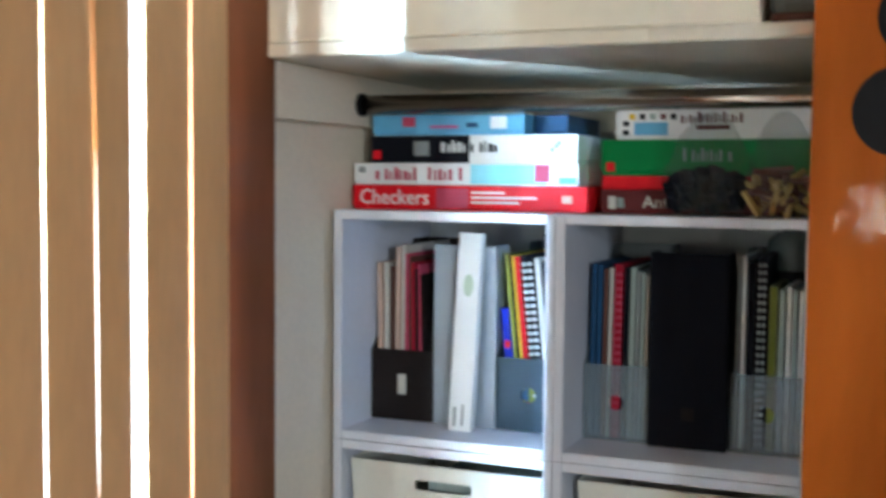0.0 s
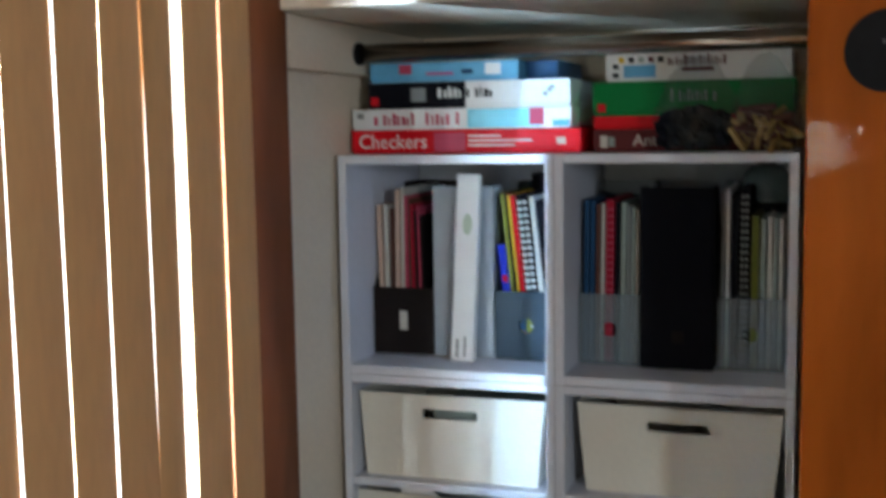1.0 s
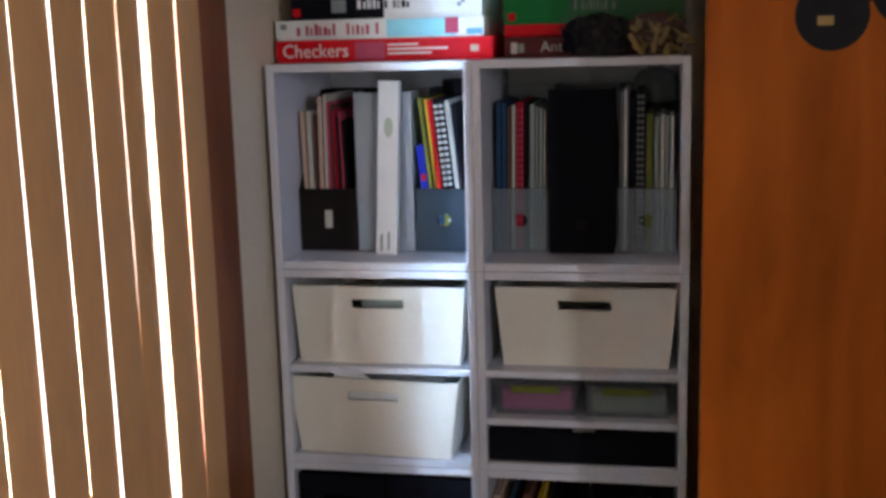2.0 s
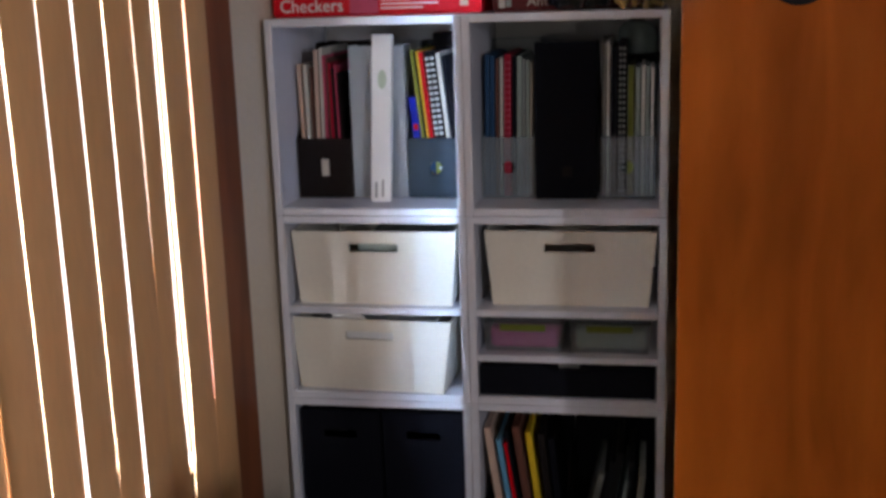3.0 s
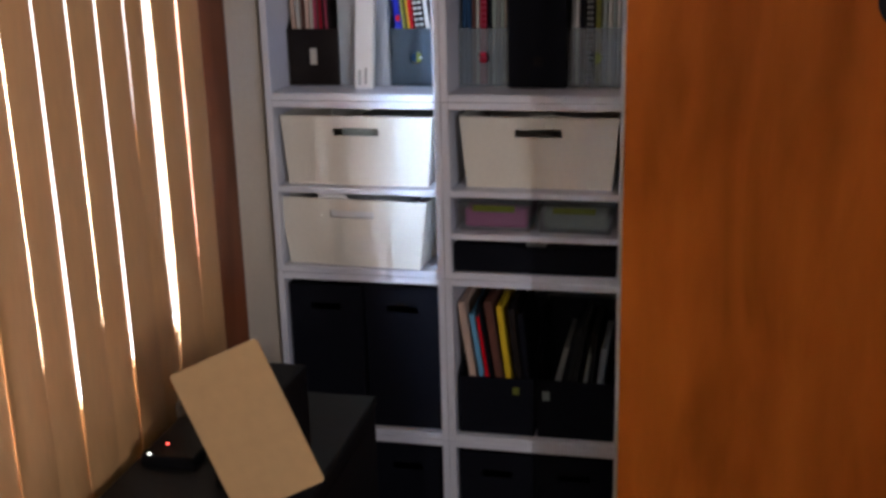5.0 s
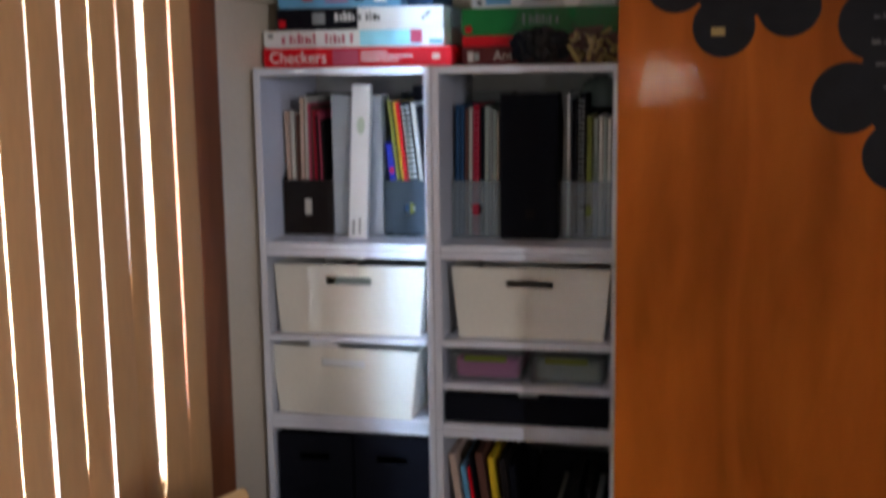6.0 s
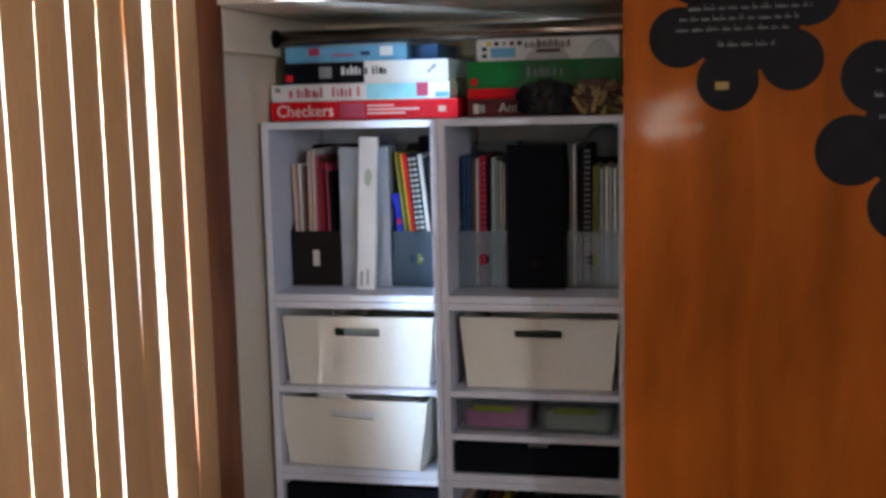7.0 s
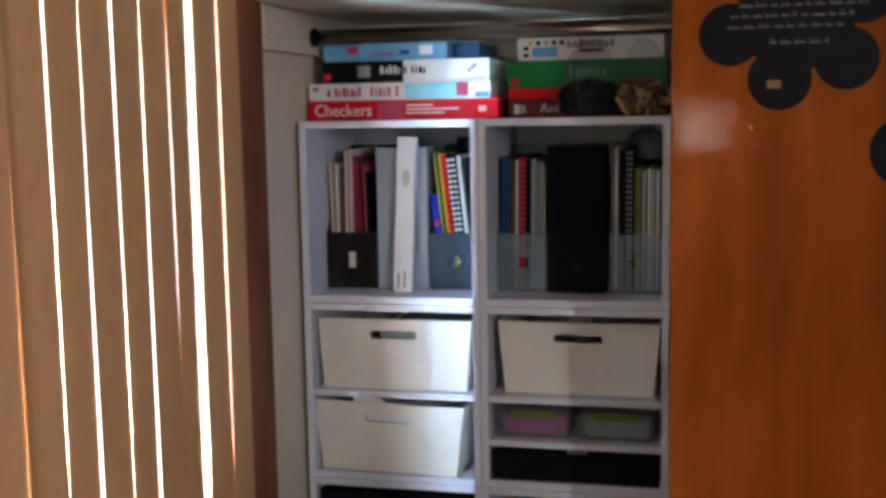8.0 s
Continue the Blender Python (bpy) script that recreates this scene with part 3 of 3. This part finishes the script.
for x0, w, h, mat, sp, strip, nm in ((0.260, 0.015, 0.200, BLUE, None, ((0.002, 0.013, BLUE),), "blue crayon box"), (0.277, 0.005, 0.292, LIME, None, (), "lime booklet"), (0.283, 0.004, 0.292, BLACKCARD, None, (), "black folder"),
                                  (0.288, 0.004, 0.290, YELLOW, None, (), "yellow booklet"), (0.293, 0.009, 0.288, RED, None, (), "red pad"), (0.305, 0.019, 0.290, BLACKCARD, WHITE, (), "black spiral notebook"),
                                  (0.327, 0.009, 0.286, PAPER, None, (), "white pad"), (0.338, 0.007, 0.28, BLACKCARD, None, (), "black folder")):
    book("notebook", "%s standing in a magazine file" % nm, pose(x0 + 0.011, FY + 0.008, B3 + 0.0035, 0, -6, 0), w, h, 0.20, mat, None, sp, strip)
tip = thing("crayon_box_print", "red and white print on a blue crayon box", "label", pose(0.260, FY + 0.0068, B3 + 0.137))
part("print", box(0, 0.010, 0, 0.0006, 0, 0.012, 0.0002), RED, tip)
cap = thing("black_bowl", "black round bowl lying on top of the files", "bowl", pose(0.300, FY + 0.17, B3 + 0.292))
part("body", prism(circle(0.02, 0.0, 0.045, 28), 0.03, "z", 0.0, 0.004), BLACK, cap)

# right cube
magazine_file("frosted clear plastic magazine file holding notebooks", pose(0.3985, FY, B3), 0.106, FROST)
for x0, w, h, mat, sp, nm in ((0.404, 0.008, 0.280, DKBLUE, None, "dark blue folder"), (0.414, 0.008, 0.278, DKBLUE, None, "blue folder"), (0.4245, 0.006, 0.272, BROWN, None, "brown folder"),
                              (0.433, 0.006, 0.274, PAPER, None, "white folder"), (0.441, 0.014, 0.280, CRIMSON, DKRED, "red spiral notebook"), (0.4575, 0.007, 0.276, BLACKCARD, None, "black folder"),
                              (0.467, 0.009, 0.276, SAGE, None, "sage folder"), (0.478, 0.005, 0.270, GREY, None, "grey folder"), (0.485, 0.006, 0.268, SAGE, None, "sage folder"), (0.493, 0.004, 0.264, PAPER, None, "white folder")):
    book("notebook", "%s standing in a frosted magazine file" % nm, pose(x0, FY + 0.008, B3 + 0.0035, 0, 0.8, 0), w, h, 0.20, mat, None, sp)
magazine_file("black card magazine file, tall end out", pose(0.5065, FY - 0.012, B3), 0.121, BLACKCARD, tall_out=True, badge=[(0.052, 0.072, 0.045, 0.065, BROWNCARD)], hole=False)
magazine_file("frosted clear plastic magazine file holding pads", pose(0.6300, FY, B3), 0.110, FROST)
for x0, w, h, mat, sp, nm in ((0.635, 0.006, 0.295, GREY, None, "grey folder"), (0.643, 0.006, 0.300, WHITE, None, "white folder"), (0.651, 0.012, 0.290, BLACKCARD, None, "black folder"),
                              (0.666, 0.014, 0.300, BLACKCARD, GREY, "grey spiral notebook"), (0.684, 0.012, 0.255, DIMLIME, None, "dimmed lime pad"), (0.699, 0.008, 0.250, SAGE, None, "sage folder"),
                              (0.710, 0.007, 0.255, PAPER, None, "white folder"), (0.719, 0.006, 0.252, SAGE, None, "sage folder"), (0.728, 0.006, 0.25, PAPER, None, "white folder")):
    book("notebook", "%s standing in a frosted magazine file" % nm, pose(x0, FY + 0.008, B3 + 0.0035, 0, 0.3, 0), w, h, 0.20, mat, None, sp)
jar = thing("glass_jar", "clear plastic jar with a bright glint behind the files", "jar", pose(0.700, 0.30, B3 + 0.0))
bm = bmesh.new()
rings = [[bm.verts.new((r * math.cos(a * math.tau / 28), r * math.sin(a * math.tau / 28), z)) for a in range(28)]
         for r, z in ((0.037, 0.0), (0.044, 0.006), (0.044, 0.250), (0.0435, 0.300), (0.040, 0.320), (0.029, 0.333), (0.014, 0.336))]
for low, up in zip(rings, rings[1:]):
    for k in range(28):
        bm.faces.new((low[k], low[k - 27], up[k - 27], up[k])).smooth = True
bm.faces.new(rings[0][::-1])
bm.faces.new(rings[-1])
part("body", bm, JARPLASTIC, jar)
part("lid", prism(circle(0, 0, 0.017, 24), 0.008, "z", 0.3365, 0.002), CLEARBOX, jar)
part("band", prism(circle(0, 0, 0.0455, 32), 0.022, "z", 0.250, 0.003, [circle(0, 0, 0.0442, 32)]), BLACK, jar, "black band round the jar")

# ---- open cube with book bins ----
B1 = W + 0.0158
magazine_file("black card magazine file full of leaning books", pose(0.402, 0.020, B1), 0.168, BLACKCARD, low=0.135, high=0.25, badge=[(0.121, 0.135, 0.099, 0.116, DIMLIME)], hole=False)
magazine_file("black card magazine file full of grey booklets", pose(0.576, 0.022, B1), 0.168, BLACKCARD, low=0.135, high=0.25, badge=[(0.012, 0.028, 0.088, 0.110, SAGE)], hole=False)
for x0, w, h, mat, lean, nm in ((0.408, 0.014, 0.300, BUFF, -8, "buff"), (0.430, 0.010, 0.275, SKY, -8, "blue"), (0.444, 0.007, 0.270, RED, -8, "red"), (0.455, 0.006, 0.300, BLACKCARD, -9, "black"),
                             (0.466, 0.016, 0.305, BROWN, -8, "brown"), (0.487, 0.012, 0.295, YELLOW, -7, "yellow"), (0.506, 0.014, 0.29, BROWNCARD, -6, "dark"), (0.526, 0.012, 0.28, BLACKCARD, -6, "black")):
    book("book", "%s paperback book leaning in a black file" % nm, pose(x0 + 0.034, 0.032, B1 + 0.0035, 0, lean, 0), w, h, 0.18, mat)
for x0, w, h, mat, lean in ((0.582, 0.012, 0.215, GREY, 14), (0.600, 0.010, 0.22, BLACKCARD, 12), (0.616, 0.012, 0.24, DARKGREY, 10), (0.634, 0.012, 0.26, DARKGREY, 8), (0.652, 0.010, 0.20, SAGE, 10), (0.672, 0.012, 0.24, DARKGREY, 5), (0.692, 0.012, 0.21, GREY, 6)):
    book("booklet", "dull grey booklet leaning in a black file", pose(x0, 0.034, B1 + 0.0035, 0, lean, 0), w, h, 0.18, mat)

# ---- board games on top ----
TOP = 4 * W + 0.0004


def game(label, x0, x1, y0, z0, h, depth, mat, turn=0.0):
    """A flat lidded game box; the lid's skirt hides most of the tray."""
    g = thing("board_game_box", label, "board game", pose(x0, y0, z0, 0, 0, turn), "board games")
    w = x1 - x0
    part("lid", box(0, w, 0, depth, h * 0.12, h, 0.0012), mat, g)
    part("tray", box(0.002, w - 0.002, 0.002, depth - 0.002, 0, h * 0.118, 0.0008), mat, g)
    return g


def patch(g, name, x0, x1, z0, z1, mat, lift=0.0006):
    return part(name, box(x0, x1, -lift - 0.0006, -lift + 0.0002, z0, z1, 0.0002), mat, g)


def letters_as_bars(g, xs, z0, z1, mat, lift=0.0012):
    """Plain upright bars, each the size of a printed letter and in its colour."""
    r = random.Random(int(xs[0][0] * 1e4))
    for x0, x1 in xs:
        high = z0 + (z1 - z0) * r.choice((0.72, 0.86, 1.0))
        stem = (x1 - x0) * r.choice((0.36, 0.42, 0.5))
        bm = box(x0, x0 + stem, -lift - 0.0006, -lift + 0.0002, z0, high, 0)
        if r.random() < 0.7:
            box(x1 - stem * 0.7, x1, -lift - 0.0006, -lift + 0.0002, z0, z0 + (high - z0) * 0.78, 0, bm=bm)
        part("title_bar", bm, mat, g)


g = game("red checkers board game box", -0.004, 0.410, 0.078, TOP, 0.041, 0.275, RED)
words("Checkers", 0.036, WHITE, g, Matrix.Translation((0.013, -0.0008, 0.009)) @ UPRIGHT, wide=0.93)
patch(g, "print_panel", 0.155, 0.212, 0.003, 0.036, DKRED)
for x0, x1, z in ((0.217, 0.275, 0.028), (0.217, 0.33, 0.020), (0.217, 0.30, 0.012)):
    patch(g, "print_line", x0, x1, z, z + 0.003, WHITE)
patch(g, "print_mark", 0.372, 0.388, 0.014, 0.026, BUFF)
g = game("white and pale blue candy themed board game box", -0.003, 0.394, 0.080, TOP + 0.0415, 0.036, 0.26, WHITE, -0.4)
patch(g, "print_panel", 0.215, 0.345, 0.002, 0.034, CYAN)
patch(g, "print_panel", 0.365, 0.394, 0.003, 0.014, SKY)
patch(g, "print_picture", 0.325, 0.350, 0.006, 0.034, DKRED, 0.0012)
letters_as_bars(g, [(0.042 + 0.0175 * i, 0.055 + 0.0175 * i) for i in range(5)] + [(0.139 + 0.0185 * i, 0.153 + 0.0185 * i) for i in range(4)], 0.008, 0.029, DKRED)
patch(g, "print_mark", 0.010, 0.022, 0.020, 0.030, GREY)
g = game("black and white strategy board game box", 0.026, 0.390, 0.086, TOP + 0.0780, 0.046, 0.25, WHITE, 0.3)
patch(g, "print_panel", 0.0005, 0.180, 0.0005, 0.0455, BLACKCARD)
patch(g, "print_mark", 0.005, 0.020, 0.006, 0.021, RED, 0.0012)
patch(g, "print_picture", 0.080, 0.108, 0.012, 0.036, GREY, 0.0012)
letters_as_bars(g, [(0.130, 0.146), (0.149, 0.157), (0.160, 0.172)], 0.018, 0.037, WHITE)
letters_as_bars(g, [(0.182, 0.195), (0.198, 0.203), (0.206, 0.211), (0.214, 0.228)], 0.018, 0.037, BLACKCARD)
for x0 in (0.318, 0.330, 0.325):
    patch(g, "print_dot", x0, x0 + 0.007, 0.018 + (x0 - 0.318) * 0.9, 0.025 + (x0 - 0.318) * 0.9, GREY, 0.0012)
g = game("light blue children's game box", 0.029, 0.300, 0.088, TOP + 0.1245, 0.034, 0.25, SKY, 0.6)
patch(g, "print_mark", 0.055, 0.078, 0.014, 0.030, DKRED)
patch(g, "print_line", 0.105, 0.155, 0.011, 0.016, PINK)
patch(g, "print_line", 0.170, 0.190, 0.012, 0.020, DKBLUE)
patch(g, "bar_code", 0.212, 0.240, 0.010, 0.030, WHITE)
game("dark navy game box", 0.303, 0.360, 0.130, TOP + 0.1245, 0.033, 0.20, DKBLUE)

g = game("maroon board game box", 0.430, 0.748, 0.082, TOP, 0.037, 0.25, MAROON)
words("Anti", 0.027, PAPER, g, Matrix.Translation((0.066, -0.0008, 0.010)) @ UPRIGHT)
patch(g, "print_picture", 0.012, 0.024, 0.007, 0.027, PAPER)
patch(g, "print_picture", 0.026, 0.036, 0.009, 0.025, SAGE)
game("thin bright red board game box", 0.430, 0.735, 0.083, TOP + 0.0375, 0.0215, 0.25, RED)
g = game("green board game box", 0.429, 0.750, 0.082, TOP + 0.0595, 0.0555, 0.25, GREEN)
patch(g, "print_mark", 0.008, 0.022, 0.006, 0.020, RED)
letters_as_bars(g, [(0.128 + 0.0135 * i, 0.138 + 0.0135 * i) for i in range(6)], 0.022, 0.042, SAGE)
g = game("white card game box with coloured dots", 0.450, 0.745, 0.086, TOP + 0.1155, 0.046, 0.24, WHITE)
letters_as_bars(g, [(0.102 + 0.0125 * i, 0.111 + 0.0125 * i) for i in range(8)], 0.024, 0.041, MAROON)
patch(g, "print_line", 0.125, 0.175, 0.014, 0.021, MAROON)
for i, mt in enumerate((YELLOW, BLACKCARD, SAGE, MAROON, BLACKCARD)):
    patch(g, "print_dot", 0.022 + 0.016 * i, 0.031 + 0.016 * i, 0.030, 0.039, mt)
for i in range(2):
    patch(g, "print_dot", 0.012, 0.022, 0.006 + 0.014 * i, 0.014 + 0.014 * i, BLACKCARD)
patch(g, "print_panel", 0.030, 0.082, 0.006, 0.026, SKY)


# ---- clear bags of loose pieces in front of the games ----
def bag(label, cx, w, h, dep, y0, mats, n, stick, seed):
    b = thing("clear_bag", label, "bag", pose(cx, y0, TOP))
    bm = bmesh.new()
    bmesh.ops.create_icosphere(bm, subdivisions=4, radius=1)
    for v in bm.verts:
        u = v.co.copy()
        u *= 1 + 0.16 * noise.noise(u * 2.1 + Vector((seed, 0, 0))) + 0.07 * noise.noise(u * 7 + Vector((seed, 3, 0)))
        top = max(0, u.z)
        v.co = Vector((u.x * w / 2 * (1 - 0.25 * top), u.y * dep / 2 * (1 - 0.6 * top), max(0.0005, (u.z + 0.8) / 1.8 * h)))
    for f in bm.faces:
        f.smooth = True
    part("film", bm, FILM, b)
    r = random.Random(seed)
    for k, mt in enumerate(mats):
        first_piece = None
        for i in range(n):
            x, yy = r.uniform(-0.43, 0.43) * w, r.uniform(-0.30, 0.30) * dep
            z = 0.012 + r.random() * h * 0.40 * (1 - 0.7 * abs(x) / w)
            m = Matrix.Translation((x, yy, z)) @ Euler((r.uniform(0, 3), r.uniform(0, 3), r.uniform(0, 3))).to_matrix().to_4x4()
            if first_piece is None:
                first_piece = part("piece", box(-stick[0], stick[0], -stick[1], stick[1], -stick[2], stick[2], 0.0012), mt, b)
                first_piece.matrix_basis = m
            else:
                copy_thing(first_piece, m)
    return b


bag("clear plastic bag of dark loose game pieces", 0.602, 0.130, 0.150, 0.07, 0.040, [BLACKCARD, BLACKCARD, BROWNCARD], 30, (0.008, 0.008, 0.006), 3)
bag("clear plastic bag of tan wooden sticks", 0.710, 0.100, 0.150, 0.07, 0.040, [STICK, BROWN], 24, (0.004, 0.004, 0.022), 5)

# ---- black cabinet by the blinds, with what stands on it ----
desk = thing("black_cabinet", "low black cabinet with a dark grey top by the blinds", "cabinet")
part("body", box(0.060, 0.358, -1.55, -0.480, 0.03, 0.684, 0.003), BLACK, desk)
part("plinth", box(0.070, 0.348, -1.54, -0.490, 0.0, 0.0295, 0.001), BLACK, desk)
part("top", box(0.050, 0.361, -1.56, -0.477, 0.6845, 0.700, 0.003), DARKGREY, desk, "dark grey top board")
part("door", box(0.3585, 0.3600, -1.50, -1.02, 0.06, 0.66, 0.0005), BLACK, desk)
part("door", box(0.3585, 0.3600, -1.01, -0.53, 0.06, 0.66, 0.0005), BLACK, desk)
dev = thing("black_speaker", "small black speaker box on the cabinet", "speaker")
part("housing", box(0.215, 0.318, -0.850, -0.700, 0.7005, 0.850, 0.006), BLACK, dev)
part("grille", box(0.225, 0.308, -0.853, -0.8502, 0.715, 0.835, 0.001), BLACKCARD, dev)
card = thing("tan_board", "plain tan cardboard sheet leaning against a black speaker", "card")
sheet = prism(rounded(0, 0.138, 0, 0.225, 0.006), 0.004, "y", 0.0, 0.0006)
part("sheet", sheet, TAN, card)
card.matrix_world = Matrix.Translation((0.283, -0.922, 0.703)) @ Matrix.Rotation(radians(8), 4, "Z") @ Matrix.Rotation(radians(-8), 4, "X") @ Matrix.Rotation(radians(-24), 4, "Y")
box_1 = thing("network_box", "small black network box with red and white pilot lights", "router")
part("housing", box(0.070, 0.160, -0.800, -0.660, 0.7005, 0.722, 0.004), BLACK, box_1)
part("pilot_light", tube((0.085, -0.797, 0.7222), (0.085, -0.797, 0.7242), 0.0018, 10), LED_WHITE, box_1, "white pilot light")
part("pilot_light", tube((0.098, -0.760, 0.7222), (0.098, -0.760, 0.7242), 0.0018, 10), LED_RED, box_1, "red pilot light")
tray = thing("plastic_tray", "clear grey plastic tray lying by the blinds", "tray")
rim = prism(rounded(0.056, 0.140, -0.650, -0.500, 0.01), 0.035, "z", 0.7005, 0.0015, [rounded(0.060, 0.136, -0.646, -0.504, 0.008)])
part("rim", rim, CLEARBOX, tray)
part("base", box(0.0605, 0.1355, -0.6455, -0.5045, 0.7005, 0.7030, 0.0008), CLEARBOX, tray)
lamp = thing("desk_lamp", "black desk lamp with a cream shade, switched off", "lamp", pose(0.132, -1.30, 0.6985 + 0.002))
part("base", prism(circle(0, 0, 0.060, 28), 0.015, "z", 0, 0.004), BLACK, lamp)
part("stem", tube((0, 0, 0.015), (0, 0, 0.315), 0.008, 16), BLACK, lamp)
shade = part("shade", tube((0, 0, 0.335), (0, 0, 0.43), 0.028, 28, None, 0.024), WHITE, lamp, "cream shade")
ring = bmesh.new()
loops = [[ring.verts.new(((0.034 + 0.011 * math.cos(q)) * math.cos(p), (0.034 + 0.011 * math.cos(q)) * math.sin(p), 0.335 + 0.011 * math.sin(q)))
          for q in (2 * math.pi * k / 12 for k in range(12))] for p in (2 * math.pi * k / 32 for k in range(32))]
for i in range(32):
    for k in range(12):
        ring.faces.new((loops[i - 1][k - 1], loops[i][k - 1], loops[i][k], loops[i - 1][k])).smooth = True
bmesh.ops.recalc_face_normals(ring, faces=ring.faces[:])
part("collar", ring, BLACK, lamp, "thick black collar")
